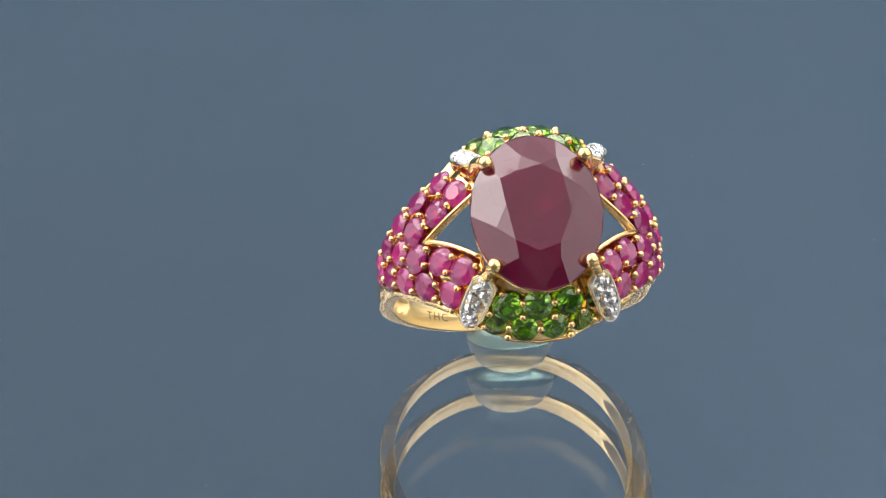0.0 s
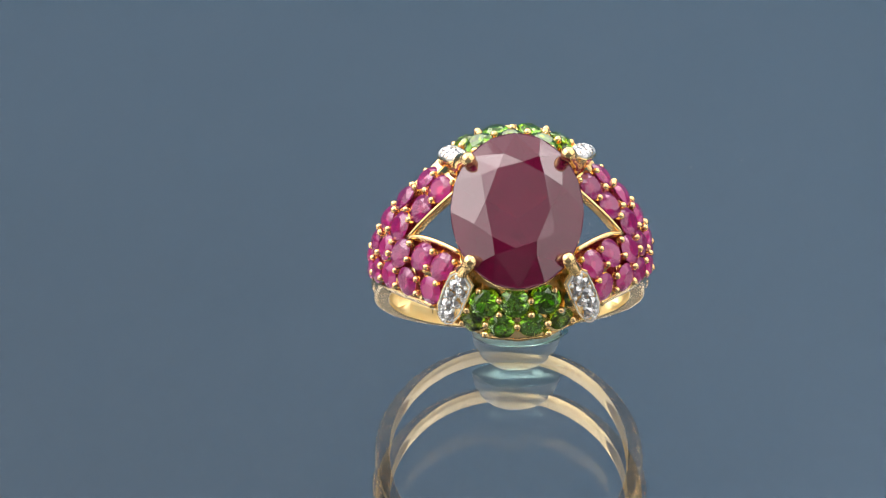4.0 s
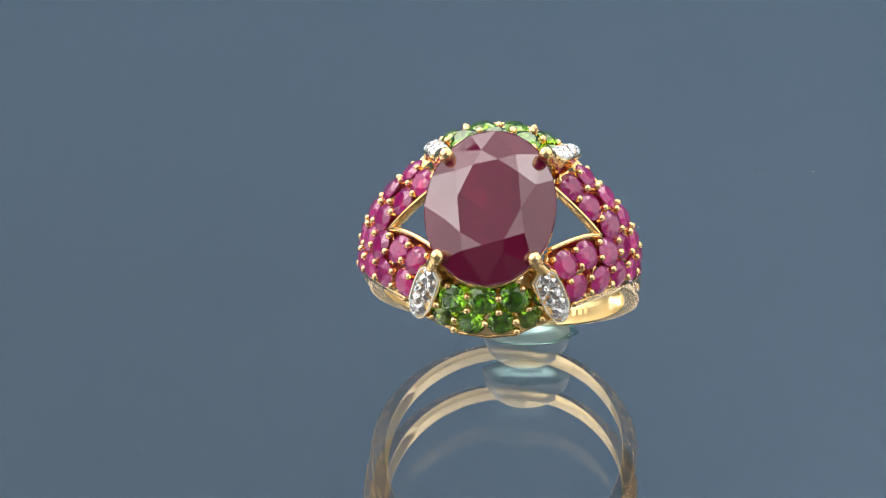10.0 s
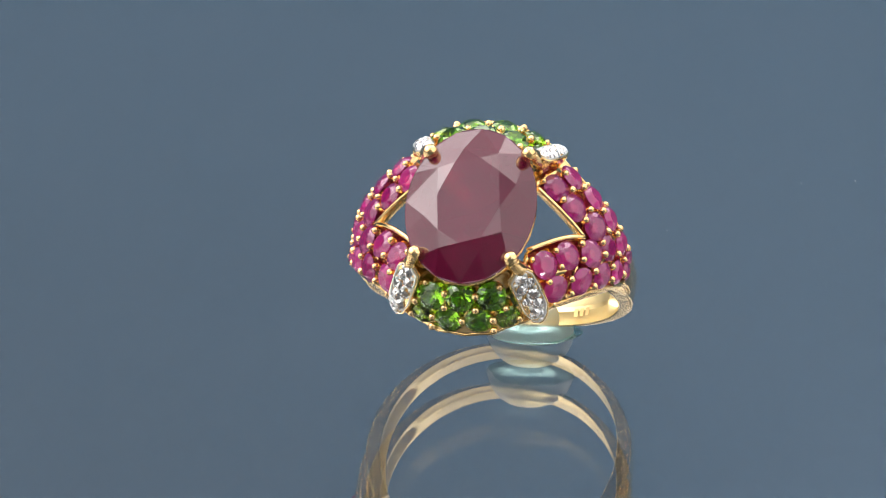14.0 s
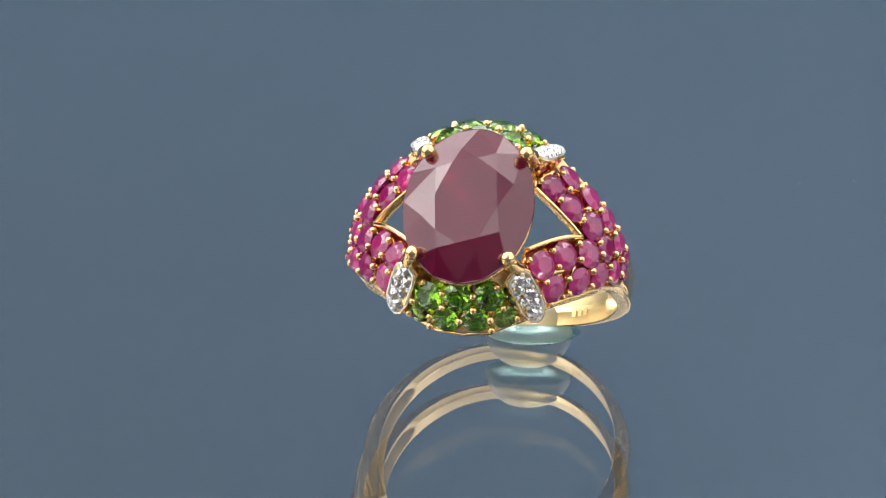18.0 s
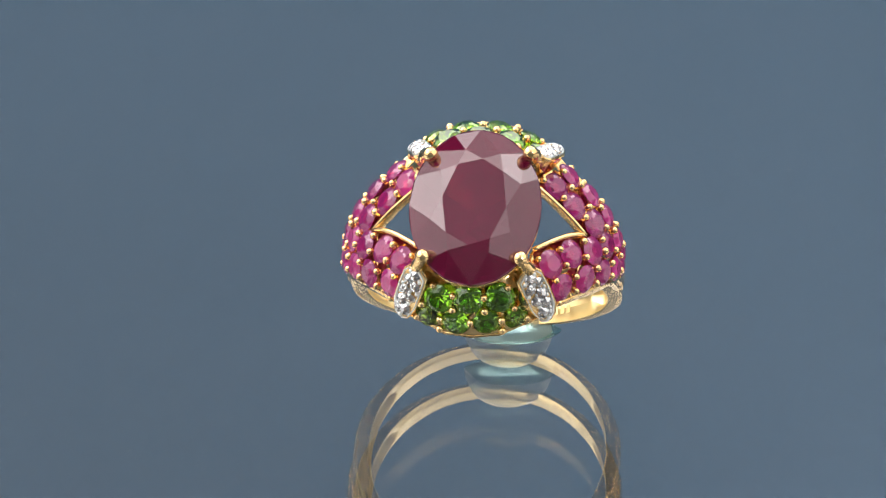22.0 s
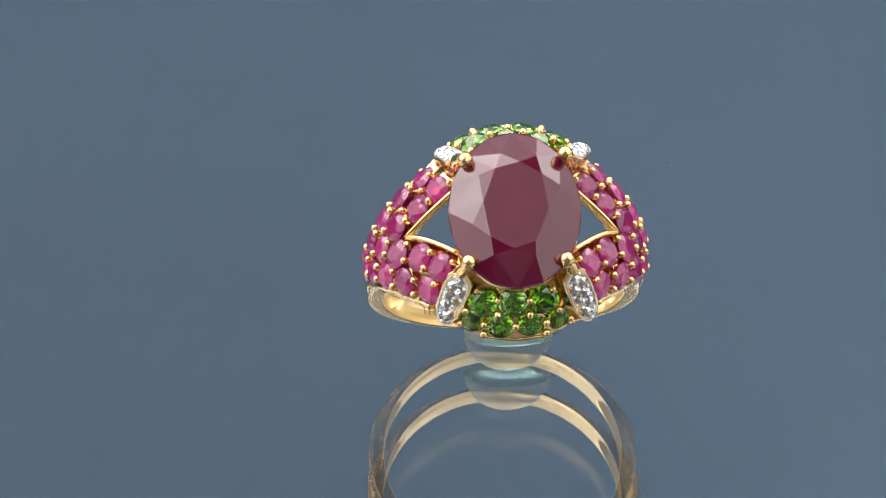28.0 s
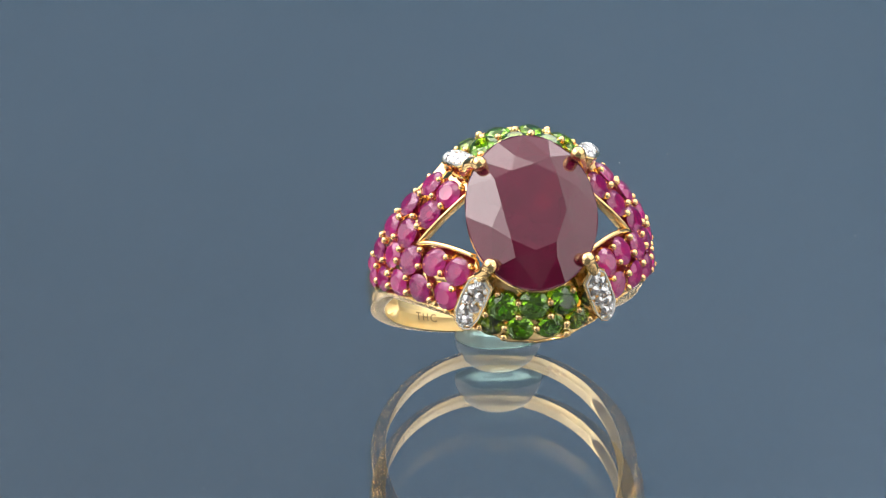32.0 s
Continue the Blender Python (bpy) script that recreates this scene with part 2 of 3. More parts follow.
for sx in (-1, 1):
    part("shoulder", skin_patch(sx * V_TIP, sx * 103, lambda q: -width(q), width, 48, 14, 0.9, (0, 18), thin=0.3), GOLD, ring, smooth=True)
    for sy in (-1, 1):
        part("arm", skin_patch(sx * V_WIDE, sx * V_TIP, lambda q: sy * notch(q, sy), lambda q: sy * width(q), 16, 10, 0.6), GOLD, ring, smooth=True)
        rail = [(skin(sx * q, sy * notch(q, sy)) + Vector((0, 0, 0.02))) * MM for q in np.linspace(V_WIDE, V_TIP, 14)]
        part("rail", tube(rail, 0.19 * MM, 8), GOLD, ring, smooth=True)
        edge = [skin(sx * q, sy * (width(q) - 0.06), -0.04) * MM for q in np.linspace(26, 84, 36)]
        part("rim", tube(edge, [0.14 * MM * min(1.0, (36.5 - k) / 8) for k in range(36)], 8), GOLD, ring, smooth=True)
for sy in (-1, 1):
    part("gallery", skin_patch(-V_WIDE - 4, V_WIDE + 4, lambda q: sy * 3.7, lambda q: sy * width(q), 24, 14, 1.25, (0, 0), 0.90), GOLD, ring, smooth=True)
    edge = [skin(q, sy * (width(q) - 0.06), -0.05) * MM for q in np.linspace(-26, 26, 30)]
    part("rim", tube(edge, (0.12 if sy < 0 else 0.07) * MM, 8), GOLD, ring, smooth=True)

# shank
def inside(psi_deg):
    """A point of the band's inner circle and the way to the hoop's middle."""
    psi = radians(psi_deg)
    return Vector((8.45 * math.sin(psi) - 0.44, 0, -4.70 + 8.60 * math.cos(psi))), Vector((-math.sin(psi), 0, -math.cos(psi)))


# upright gold walls under the rims of the shoulders
WALL = [(34, 0.30), (44, 0.75), (58, 1.05), (68, 0.9), (78, 0.2)]
for sx in (-1, 1):
    for sy in (-1, 1):
        face, back = [], []
        for q in np.linspace(34, 78, 30):
            rim_at = skin(sx * q, sy * (width(q) - 0.03), -0.04)
            deep = lerp_table(q, WALL)
            pts = [rim_at + Vector((-sx * 0.10 * f, 0, -f)) * deep for f in (0, 0.08, 0.35, 0.65, 0.92, 1.0)]
            pts[-1].y -= sy * 0.05
            face.append([p * MM for p in pts])
            back.append([(p - Vector((sx * 0.12, sy * 0.30, 0))) * MM for p in pts])
        part("wall", grid_shell(face, back), GOLD, ring, "polished gold side of the shoulder", smooth=True)


def band(psi_deg):
    """The band's measures at an angle: thickness, half its width, and how far it stands aside."""
    away = abs(psi_deg - 180)
    side = max(0.0, min(1.0, (away - 15) / 91))
    return 0.27 + 1.27 * side ** 1.4 - 0.55 * max(0.0, (away - 76) / 46), 1.22 + 0.14 * side, 0.32 * (1 - side)


# smooth cheeks between the rims of the shoulders and the sides of the band
for sx in (-1, 1):
    for sy in (-1, 1):
        face, back = [], []
        for f in np.linspace(0, 1, 26):
            upper = skin(sx * (60 + 33 * f), sy * (width(60 + 33 * f) - 0.04), -0.03)
            psi = 62 + 46 * f
            inner, way = inside(sx * psi)
            thick, half, aside = band(psi)
            lower = inner - way * thick * 0.80
            lower = lower + Vector((0, sy * half + aside + off_axis(lower.z) + sy * 0.012, 0))
            out = Vector((sx * 0.5, sy * 0.6, 0))
            pts = [upper.lerp(lower, g) + out * 0.12 * math.sin(g * math.pi) * (0.4 + 0.6 * f) for g in (0, 0.12, 0.3, 0.5, 0.7, 0.88, 1.0)]
            face.append([p * MM for p in pts])
            back.append([(p - Vector((sx * 0.25, sy * 0.22, 0))) * MM for p in pts])
        part("cheek", grid_shell(face, back), GOLD, ring, "smooth gold cheek of the shoulder", smooth=True)

prof = []
NS = 126
for i in range(NS + 1):
    deg = 58 + 244 * i / NS
    inner, way = inside(deg)
    away = abs(deg - 180)
    thick, half, aside = band(deg)
    groove = 0.85 * thick * max(0.0, min(1.0, (away - 56.0) / 2.0))
    gw = min(1.0, max(0.05, (away - 56.0) / 7.0)) ** 0.5
    row = []
    half_row = [(0.60 * gw, groove), (0.66 * gw, groove * 0.92), (0.70 * gw, 0.02), (0.94, 0.0), (0.985, 0.02), (1.0, 0.07), (1.0, 0.16), (1.0, thick * 0.78), (1.0, thick * 0.90), (0.95, thick * 0.98), (0.86, thick), (0.5, thick * 1.02)]
    for y, d in [(-y, d) for y, d in half_row] + [(0, thick * 1.03)] + half_row[::-1]:
        q = inner - way * d
        row.append((q + Vector((0, y * half + aside + off_axis(q.z), 0))) * MM)
    prof.append(row)
bm = bmesh.new()
vs = [[bm.verts.new(p) for p in row] for row in prof]
m_ = len(vs[0])
for i in range(NS):
    for j in range(m_):
        f = bm.faces.new((vs[i][j], vs[i][(j + 1) % m_], vs[i + 1][(j + 1) % m_], vs[i + 1][j]))
        f.material_index = 1 if j <= 3 or j >= m_ - 5 else 0
bm.faces.new(vs[0])
bm.faces.new(vs[-1][::-1])
shank = part("shank", bm, [GREYED_GOLD, SATIN_GOLD], ring, "polished tapering gold band", smooth=True)


# ---- stones ----
def cut_stone(sides, table_r, crown, mid_r, mid_h, depth, rx=1.0, ry=1.0, girdle=0.06, turn=0.0, table_x=1.0):
    """A brilliant: table, star, kite and girdle facets above, long facets to the culet below."""
    bm = bmesh.new()
    n = sides
    ang = lambda k: (k + turn) * math.tau / (2 * n)
    P = lambda r, k, z: bm.verts.new((r * rx * math.cos(ang(k)), r * ry * math.sin(ang(k)), z))
    tab = [P(table_r, 2 * k + 1, crown) for k in range(n)]
    for v in tab:
        v.co.x *= table_x
    mid = [P(mid_r, 2 * k, mid_h) for k in range(n)]
    gir = [P(1.0, k, girdle) for k in range(2 * n)]
    low = [P(1.0, k, 0.0) for k in range(2 * n)]
    pav = [P(0.42, 2 * k, -depth * 0.62) for k in range(n)]
    cul = bm.verts.new((0, 0, -depth))
    bm.faces.new(tab)
    for k in range(n):
        t0, t1 = tab[k - 1], tab[k]
        bm.faces.new((t0, mid[k], t1))
        g = gir[2 * k]
        bm.faces.new((mid[k], gir[2 * k - 1], g))
        bm.faces.new((mid[k], g, gir[(2 * k + 1) % (2 * n)]))
        bm.faces.new((t1, mid[k], gir[(2 * k + 1) % (2 * n)], mid[(k + 1) % n]))
        lo = low[2 * k]
        bm.faces.new((pav[k], lo, low[2 * k - 1]))
        bm.faces.new((pav[k], low[(2 * k + 1) % (2 * n)], lo))
        bm.faces.new((pav[k], pav[(k + 1) % n], low[(2 * k + 1) % (2 * n)]))
        bm.faces.new((cul, pav[(k + 1) % n], pav[k]))
    for k in range(2 * n):
        bm.faces.new((gir[k], gir[(k + 1) % (2 * n)], low[(k + 1) % (2 * n)], low[k]))
    return bm


RUBY_AT = Vector((-0.08, -0.05, 10.45))
RUBY_X, RUBY_Y = 4.54, 5.77


def ruby_bm():
    """The oval brilliant: each of the eight main crown facets lies in the plane of one table corner and the girdle's tangent below it."""
    table_at = [(2.18, -0.53), (1.80, 2.12), (0.37, 3.02), (-1.34, 2.58), (-2.25, 0.13), (-1.85, -2.48), (-0.29, -3.38), (1.20, -2.87)]
    crown_at = [(3.03, 1.37), (1.51, 3.56), (-0.89, 3.78), (-2.49, 2.19), (-3.04, -1.40), (-1.68, -3.72), (1.15, -3.80), (2.50, -2.23)]
    top = 11.78
    bm = bmesh.new()
    V = lambda p: bm.verts.new(Vector(p) * MM)
    rim = lambda a, z, k=1.0: Vector((RUBY_AT.x + k * RUBY_X * math.cos(a), RUBY_AT.y + k * RUBY_Y * math.sin(a), z))
    planes = []
    for k, (x, y) in enumerate(table_at):
        a = k * math.tau / 8
        t, g = Vector((x, y, top)), rim(a, RUBY_AT.z + 0.06)
        along = Vector((-RUBY_X * math.sin(a), RUBY_Y * math.cos(a), 0))
        planes.append((t, along.cross(t - g).normalized()))
    mids = []
    for k, (x, y) in enumerate(crown_at):
        (p, n), (q, m) = planes[k], planes[(k + 1) % 8]
        level = lambda o, w: o.z - ((x - o.x) * w.x + (y - o.y) * w.y) / w.z
        z = level(p, n) if k == 7 else level(q, m) if k == 6 else (level(p, n) + level(q, m)) / 2
        mids.append(Vector((x, y, min(top - 0.10, z))))
    tab = [V((x, y, top)) for x, y in table_at]
    mid = [V(p) for p in mids]
    gir = [V(rim(k * math.tau / 64, RUBY_AT.z + 0.06)) for k in range(64)]
    low = [V(rim(k * math.tau / 64, RUBY_AT.z - 0.06)) for k in range(64)]
    pav = [V(rim((2 * k + 1) * math.pi / 8, RUBY_AT.z - 2.2, 0.48)) for k in range(8)]
    cul = V((RUBY_AT.x, RUBY_AT.y, RUBY_AT.z - 3.7))
    bm.faces.new(tab)
    for k in range(8):
        bm.faces.new((tab[k], mid[k], tab[(k + 1) % 8]))
        bm.faces.new((tab[k], mid[k - 1], gir[8 * k]))
        bm.faces.new((tab[k], gir[8 * k], mid[k]))
        for h in (0, 4):
            bm.faces.new([mid[k]] + [gir[(8 * k + h + q) % 64] for q in range(5)])
            bm.faces.new([pav[k]] + [low[(8 * k + h + q) % 64] for q in range(4, -1, -1)])
        bm.faces.new((pav[k - 1], low[8 * k], pav[k], cul))
    for k in range(64):
        bm.faces.new((gir[k], gir[(k + 1) % 64], low[(k + 1) % 64], low[k]))
    return bm


bm = ruby_bm()
part("oval_ruby", bm, RUBY, ring, "large oval faceted dark red ruby")

seat = [Vector((4.15 * math.cos(a) - 0.08, 5.35 * math.sin(a) - 0.05, 9.75)) * MM for a in np.linspace(0, math.tau, 49)[:-1]]
part("bezel", tube(seat, 0.30 * MM, 8, True), GOLD, ring, "gold seat under the ruby", smooth=True)

ells = [[Vector((rx * math.cos(a), ry * math.sin(a) - 0.05, z)) * MM for a in np.linspace(0, math.tau, 61)[:-1]]
        for rx, ry, z in ((4.05, 5.25, 9.7), (4.00, 5.22, 9.1), (3.75, 5.15, 8.45), (3.45, 4.85, 8.45), (3.7, 4.85, 9.1), (3.75, 4.9, 9.7))]
bm = bmesh.new()
loops = [[bm.verts.new(p) for p in e] for e in ells]
for k in range(6):
    for j in range(60):
        bm.faces.new((loops[k][j], loops[k][(j + 1) % 60], loops[(k + 1) % 6][(j + 1) % 60], loops[(k + 1) % 6][j]))
part("collar", bm, GOLD, ring, "gold collar below the ruby", smooth=True)

PINK_ME = mesh_of("pink_stone", cut_stone(8, 0.56, 0.36, 0.79, 0.23, 0.55), PINK)
GREEN_ME = mesh_of("green_stone", cut_stone(8, 0.54, 0.34, 0.78, 0.22, 0.82), GREEN)
DIAMOND_ME = mesh_of("diamond", cut_stone(8, 0.36, 0.60, 0.70, 0.38, 0.7), DIAMOND)
bm = bmesh.new()
bmesh.ops.create_icosphere(bm, subdivisions=2, radius=1.0)
BEAD_ME = mesh_of("bead", bm, GOLD, True)


bm = bmesh.new()
bmesh.ops.create_icosphere(bm, subdivisions=2, radius=1.0)
GRAIN_ME = mesh_of("grain", bm, WHITE_GOLD, True)


def on_skin(phi, n, r, lift=0.0, spin=0.0):
    p, du, nor = skin_frame(phi, n)
    dv = nor.cross(du)
    rot = Matrix((du, dv, nor)).transposed().to_4x4()
    return Matrix.Translation((p + nor * lift) * MM) @ rot @ pose(0, 0, 0, 0, 0, spin) @ Matrix.Scale(r * MM, 4)


rng = random.Random(11)
# angle from the head, distance to the front and to the back of the middle line, radius
PINK_AT = [(30.0, 2.98, 2.79, 0.87), (39.0, 1.78, 1.79, 0.88), (50.8, 0.93, 1.12, 0.88), (37.6, 4.17, 4.15, 0.86), (49.2, 3.02, 3.30, 0.86),
           (59.8, 2.07, 2.25, 0.80), (70.4, 1.20, 1.05, 0.74), (80.6, 0.52, 0.55, 0.58)]
BEAD_AT = [(24.0, 2.95, 2.90), (33.2, 1.80, 2.02), (44.6, 0.55, 1.22), (36.8, 2.72, 3.00), (46.6, 1.62, 2.10), (54.0, 2.05, 2.45), (33.3, 3.95, 4.08),
           (43.0, 3.17, 3.62), (57.6, 0.62, 1.16), (64.4, 1.15, 1.30), (75.8, 1.02, 0.95), (56.7, 2.90, 3.05), (66.8, 1.90, 1.85), (45.9, 3.92, 4.0), (39.6, 4.88, 4.85), (29.5, 4.9, 4.9), (22.6, 3.6, 3.6)]
GREEN_AT = [(-1.9, 6.05, 0.88), (-14.6, 5.92, 0.87), (11.2, 5.80, 0.87), (-8.2, 7.16, 0.80), (6.8, 7.13, 0.80), (-22.2, 6.62, 0.74), (20.6, 6.62, 0.74), (22.5, 5.45, 0.52), (-26.0, 5.5, 0.5)]
GREEN_BEADS = [(-7.9, 5.80), (4.6, 5.88), (13.6, 5.15), (-0.7, 7.16), (-15.1, 6.90), (13.5, 6.90), (-8.4, 6.52), (5.3, 6.58), (-15.6, 5.10), (-22.0, 5.98), (17.9, 6.18),
               (-16.4, 7.30), (15.0, 7.34), (-26.8, 6.45), (25.6, 6.4), (-7.0, 5.05), (1.8, 5.15)]


def turned(r, spin):
    return pose(0, 0, 0, rng.uniform(-r, r), rng.uniform(-r, r), spin)


def bead_at(phi, n, r, lift, long=1.25):
    place("bead", BEAD_ME, ring, on_skin(phi, n, r * rng.uniform(0.92, 1.10), lift) @ turned(12, 0) @ Matrix.Diagonal((1, 1, long, 1)))


for sx in (-1, 1):
    place("pink_stone", PINK_ME, ring, on_skin(sx * 60.3, 0.0, 0.95, 0.0) @ turned(3, 20))
    bead_at(sx * 55.4, 0.12, 0.24, 0.10)
    bead_at(sx * 67.5, 0.0, 0.25, 0.10)
    bead_at(sx * 74.6, 0.0, 0.22, 0.10)
    for sy in (-1, 1):
        for phi, front, back, r in PINK_AT:
            place("pink_stone", PINK_ME, ring, on_skin(sx * phi, -front if sy < 0 else back, r * 1.17, 0.0) @ turned(3.5, rng.uniform(0, 45)) @ Matrix.Diagonal((1.04 if phi > 45 else 1.0, 1, 1, 1)))
        for phi, front, back in BEAD_AT:
            bead_at(sx * phi, -front if sy < 0 else back, 0.27, 0.10)
for sy in (-1, 1):
    for phi, n, r in GREEN_AT:
        place("green_stone", GREEN_ME, ring, on_skin(phi, sy * n, r * 1.20, -0.10 if sy < 0 else 0.0) @ turned(4, rng.uniform(0, 45)))
    for phi, n in GREEN_BEADS:
        bead_at(phi, sy * n, 0.28, 0.12 if sy < 0 else 0.06, 1.15)

# prongs that hold the ruby, and the diamond lozenges in front of them
LOZENGE = [(-0.15, 2.06), (0.32, 1.74), (0.82, 0.62), (1.25, -0.70), (1.20, -1.50), (0.95, -1.90), (0.66, -2.08), (0.22, -1.96), (-0.38, -1.19), (-1.01, 0.41), (-1.27, 1.22), (-0.86, 1.88)]
for sx, sy in ((-1, 1), (1, 1), (-1, -1), (1, -1)):
    px, py = {(-1, 1): (-3.34, 3.58), (1, 1): (3.52, 3.85), (-1, -1): (-3.38, -4.02), (1, -1): (3.28, -3.98)}[(sx, sy)]
    top = Vector((px, py, 11.0))
    foot = Vector((sx * 3.80 - 0.08, sy * 4.02, 9.1))
    mids = [foot.lerp(top, f) + Vector((sx * 0.10, sy * 0.16, 0)) * math.sin(f * math.pi) for f in (0, 0.25, 0.5, 0.75, 1.0)]
    prong = part("prong", tube([q * MM for q in mids], [0.66 * MM, 0.60 * MM, 0.52 * MM, 0.45 * MM, 0.40 * MM], 16), GOLD, ring, smooth=True)
    bm = bmesh.new()
    bmesh.ops.create_icosphere(bm, subdivisions=3, radius=0.54 * MM, matrix=Matrix.Translation(top * MM))
    part("ball", bm, GOLD, prong, smooth=True)
    # the lozenge's own axes: across, up towards the prong, out
    nor, up, at = (Vector((sx * 0.44, -0.70, 0.56)), Vector((0, 0.63, 0.776)), Vector((sx * 4.33 - 0.07, -5.38, 8.0))) if sy < 0 else \
        (Vector((sx * 0.42, 0.66, 0.62)), Vector((0, -0.68, 0.73)), Vector((sx * 4.46 + 0.08, 5.16, 8.46)))
    nor.normalize()
    up = (up - nor * up.dot(nor)).normalized()
    side = up.cross(nor) * (1 if sy < 0 else -1)
    m = Matrix.Translation(at * MM) @ Matrix((side, up, nor)).transposed().to_4x4() @ Matrix.Scale(MM * (1.03 if sy < 0 else 0.82), 4)

    def ring_stack(levels):
        """The lozenge's outline, scaled and raised level by level."""
        bm = bmesh.new()
        loops = [[bm.verts.new((sx * x * k, y * (1 - (1 - k) * 0.55), z)) for x, y in LOZENGE] for k, z in levels]
        for a, c in zip(loops, loops[1:]):
            for k in range(12):
                bm.faces.new((a[k], a[(k + 1) % 12], c[(k + 1) % 12], c[k]))
        bm.faces.new(loops[0][::-1])
        bm.faces.new(loops[-1])
        bm.transform(m)
        return bm

    part("lozenge_wall", ring_stack(((0.70, -1.9), (0.98, -0.6), (1.09, -0.10), (1.10, 0.02), (1.05, 0.08), (0.96, 0.08))), GOLD, ring, "gold wall round the diamonds")
    loz = part("diamond_setting", ring_stack(((0.90, -0.3), (0.97, 0.13), (0.95, 0.22), (0.88, 0.22), (0.82, 0.06))), WHITE_GOLD, ring, "white gold lozenge set with diamonds")
    for x, y, r in ((-0.46, 1.36, 0.46), (0.06, 1.02, 0.42), (-0.44, 0.50, 0.44), (0.34, 0.20, 0.46), (-0.04, -0.40, 0.42), (0.62, -0.62, 0.44), (0.44, -1.30, 0.46), (0.86, -1.30, 0.26)):
        place("diamond", DIAMOND_ME, loz, m @ Matrix.Translation((sx * x, y, 0.12)) @ turned(14, rng.uniform(0, 45)) @ Matrix.Scale(r, 4))
    for x, y in ((-0.22, 1.72), (-0.86, 0.98), (-0.20, 0.92), (0.46, 0.70), (-0.06, 0.10), (-0.60, 0.02), (0.66, 0.02), (0.30, -0.30), (0.10, -0.86), (0.90, -0.98), (0.20, -1.60), (0.78, -1.76)):
        place("grain", GRAIN_ME, loz, m @ Matrix.Translation((sx * x, y, 0.17)) @ Matrix.Scale(0.14 * rng.uniform(0.85, 1.15), 4))

# ---- putty ----
putty = tagged(new("putty"), "lump of clear putty holding the ring upright on glass", "putty")


def motions():
    rows = [(0, 5.741, -7.742, 7.036), (1, 5.76, -7.638, 5.759), (2, 5.64, -7.525, 4.4), (3, 5.389, -7.411, 3.011), (3.5, 5.245, -7.359, 2.326),
            (5.5, 4.772, -7.186, -0.127), (6, 4.678, -7.14, -0.749), (7, 4.471, -7.056, -2.019), (8, 4.338, -6.977, -3.385), (9, 4.338, -6.891, -4.827),
            (10, 4.311, -6.84, -6.117), (11, 4.161, -6.789, -7.397), (12, 3.993, -6.711, -8.672), (13, 3.8, -6.654, -9.857), (14, 3.643, -6.6, -11.179),
            (14.5, 3.565, -6.575, -11.847), (15.4, 3.54, -6.57, -13.04), (16.1, 3.66, -6.585, -13.88), (16.5, 3.747, -6.598, -13.564), (17, 3.656, -6.598, -12.786),
            (18, 3.49, -6.596, -11.257), (19, 3.368, -6.622, -9.696), (20, 3.256, -6.659, -8.23), (21, 3.165, -6.697, -6.757), (22, 3.181, -6.748, -5.306),
            (23, 3.374, -6.817, -3.859), (24, 3.608, -6.892, -2.376), (25, 3.822, -6.963, -0.967), (25.5, 3.908, -7.005, -0.271), (27.5, 4.527, -7.233, 2.432),
            (28, 4.768, -7.297, 3.106), (29, 5.053, -7.438, 4.397), (30, 5.158, -7.572, 5.682), (31, 5.19, -7.682, 7.063), (32, 5.176, -7.698, 8.577)]
    turn = [(t, pose(x * MM, y * MM, 0, 0, 0, a)) for t, x, y, a in rows]
    walk(turntable, turn)
    walk(putty, turn)
    walk(ring, [(t, m @ pose(0, 0, 9.292 * MM, 45.80) @ pose(0, 0, 0, 0, -1.116)) for t, m in turn])


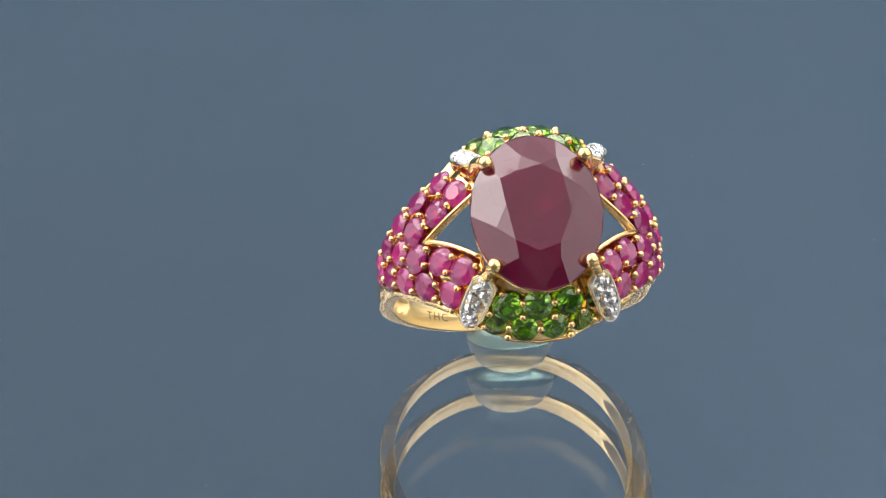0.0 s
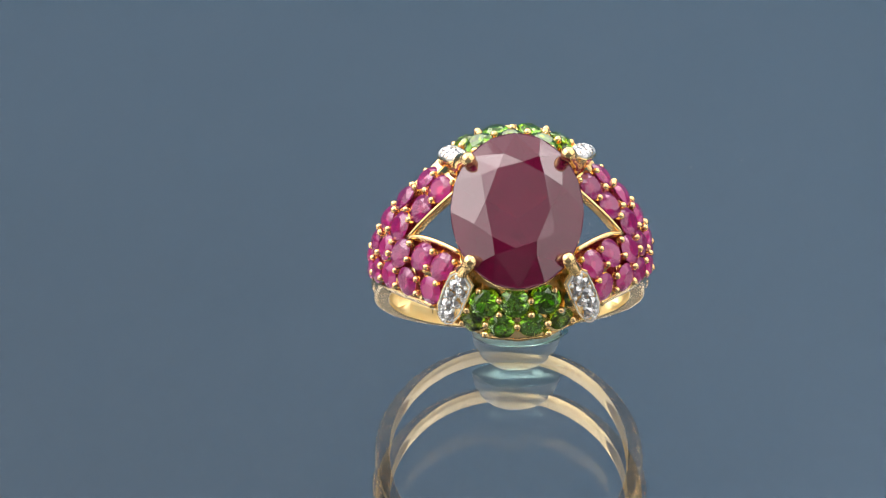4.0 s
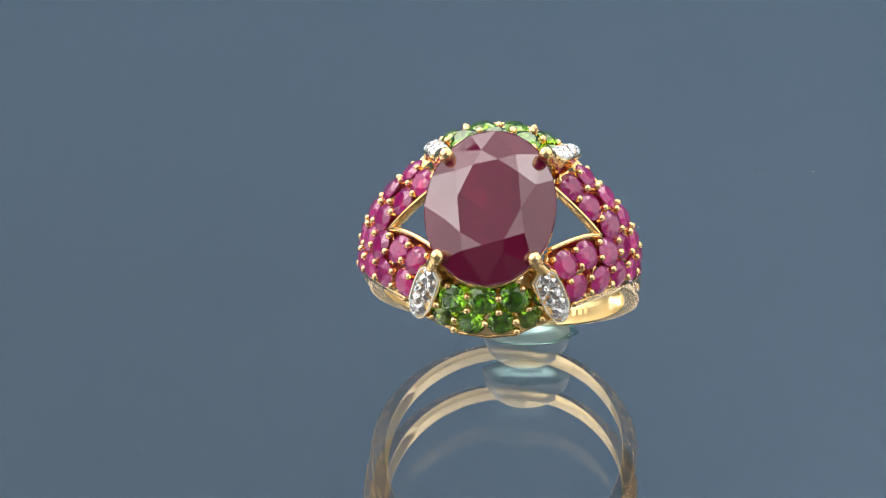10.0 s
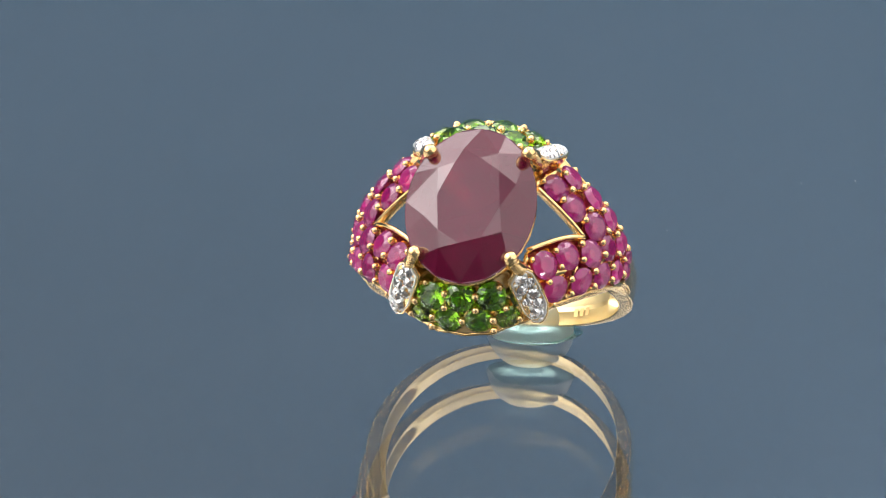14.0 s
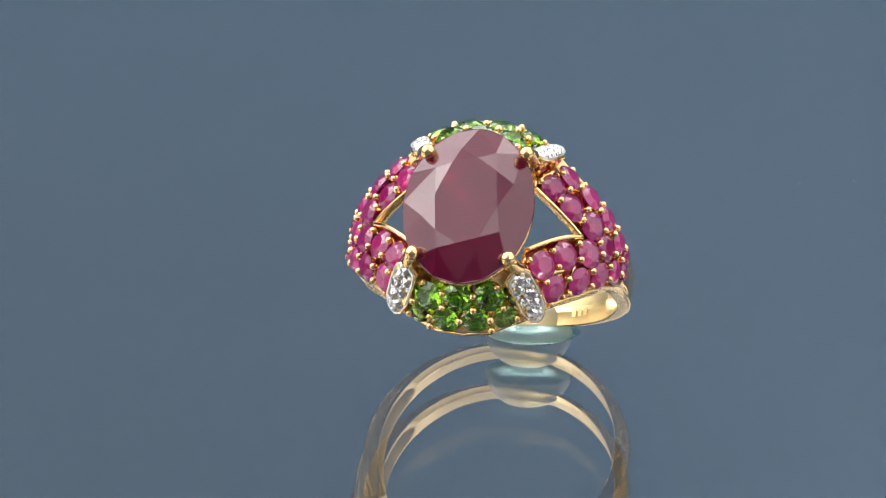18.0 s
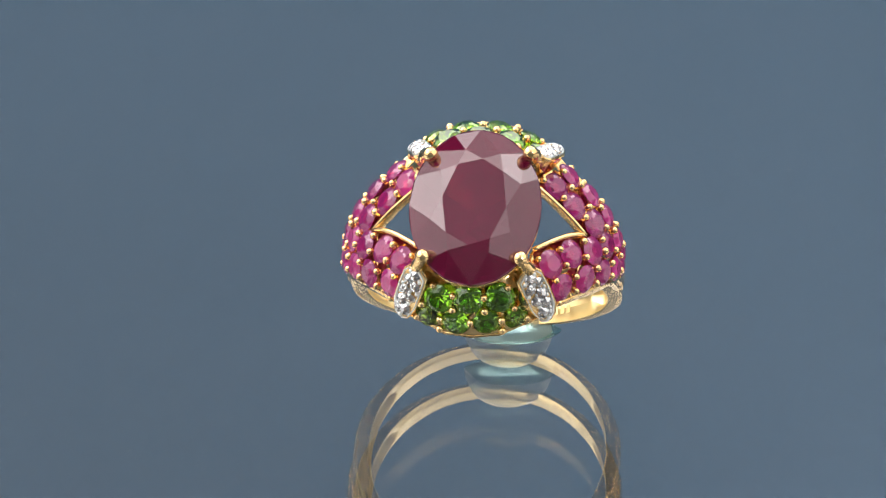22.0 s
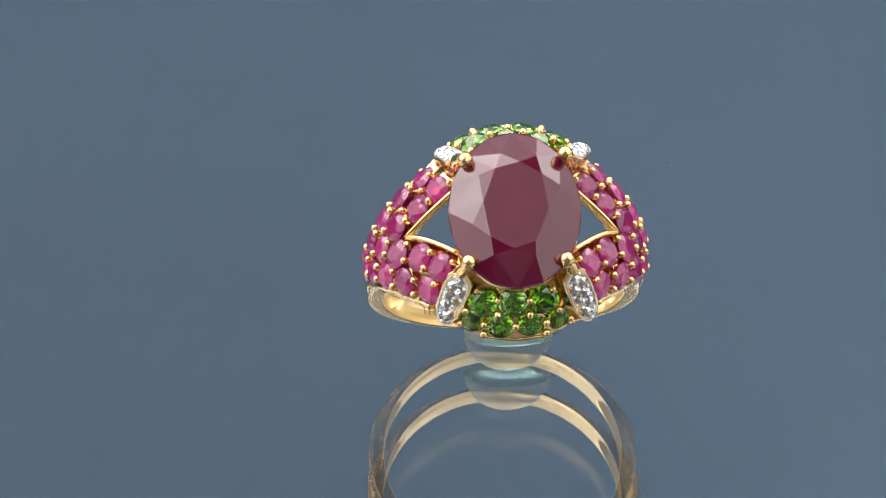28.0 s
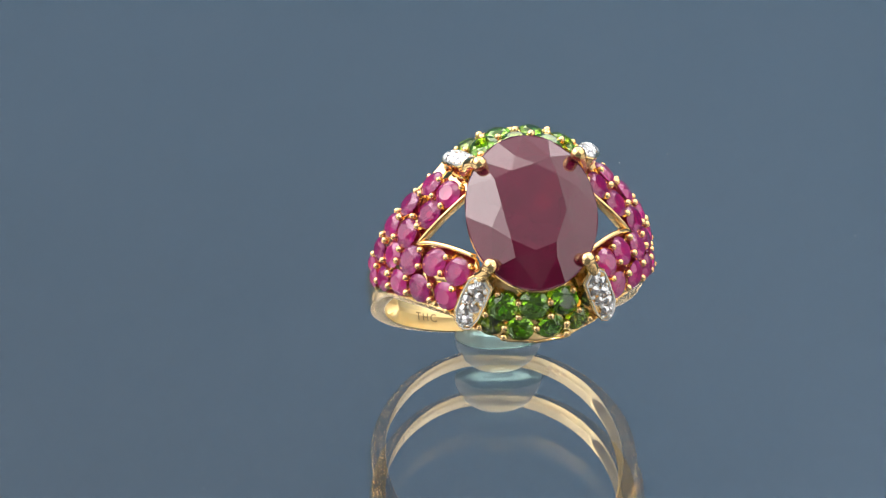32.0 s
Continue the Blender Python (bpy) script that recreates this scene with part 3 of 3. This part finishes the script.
# a thin clear skirt pressed on the glass, and a milky core drawn up round the bottom of the shank
def dome(cx, cy, rx, ry, height, power, wob_a, z0, nv=18, nu=56):
    bm = bmesh.new()
    rows_ = []
    for i in range(nv):
        f = math.cos(0.5 * math.pi * i / nv)
        row = []
        for j in range(nu):
            a = j * math.tau / nu
            wob = 1 + wob_a * (math.sin(3 * a + 0.6) + 0.6 * math.sin(5 * a))
            z = height * max(0.0, 1 - f ** power) ** 0.55
            row.append(bm.verts.new(((cx + rx * f * wob * math.cos(a)) * MM, (cy + ry * f * wob * math.sin(a)) * MM, (z0 + z) * MM)))
        rows_.append(row)
    for i in range(nv - 1):
        for j in range(nu):
            bm.faces.new((rows_[i][j], rows_[i][(j + 1) % nu], rows_[i + 1][(j + 1) % nu], rows_[i + 1][j]))
    bm.faces.new(rows_[-1])
    bm.faces.new(rows_[0][::-1])
    return bm


part("skirt", dome(0.7, 11.1, 3.35, 2.45, 0.35, 2.6, 0.06, 0.005), PUTTY, putty, "thin clear skirt of putty", smooth=True)
bm = dome(0.45, 10.95, 3.15, 2.3, 2.5, 2.7, 0.02, 0.010)
part("core", bm, PUTTY_CORE, putty, "milky translucent rounded core of putty", smooth=True)

# ---- hallmarks stamped inside the band ----
def stamp(verts2, faces, psi0, name, label, mat=STAMP):
    """Bends a flat drawing (mm) on to the inner face of the band round the angle psi0."""
    bm = bmesh.new()
    vs = []
    for x, y in verts2:
        p, nor = inside(psi0 - x / 8.5 * 57.3)
        vs.append(bm.verts.new((p + Vector((0, y - 0.05 + off_axis(p.z), 0)) + nor * 0.02) * MM))
    for f in faces:
        bm.faces.new([vs[k] for k in f])
    return part(name, bm, mat, shank, label)


curve = bpy.data.curves.new("hallmark", "FONT")
curve.body, curve.size, curve.align_x, curve.align_y = "THC", 0.85, "CENTER", "CENTER"
curve.space_character = 1.25
holder = bpy.data.objects.new("hallmark", curve)
flat = bpy.data.meshes.new_from_object(holder)
stamp([(v.co.x, v.co.y) for v in flat.vertices], [tuple(q.vertices) for q in flat.polygons], 214.5, "hallmark", "stamped letters inside the band")
bpy.data.objects.remove(holder)
bars = []
for k in range(3):
    bars += [(k * 0.55 - 0.75, -0.3), (k * 0.55 - 0.4, -0.3), (k * 0.55 - 0.4, 0.3), (k * 0.55 - 0.75, 0.3)]
stamp(bars, [tuple(range(4 * k, 4 * k + 4)) for k in range(3)], 146.0, "hallmark", "worn stamped bars inside the band", WORN_STAMP)

motions()
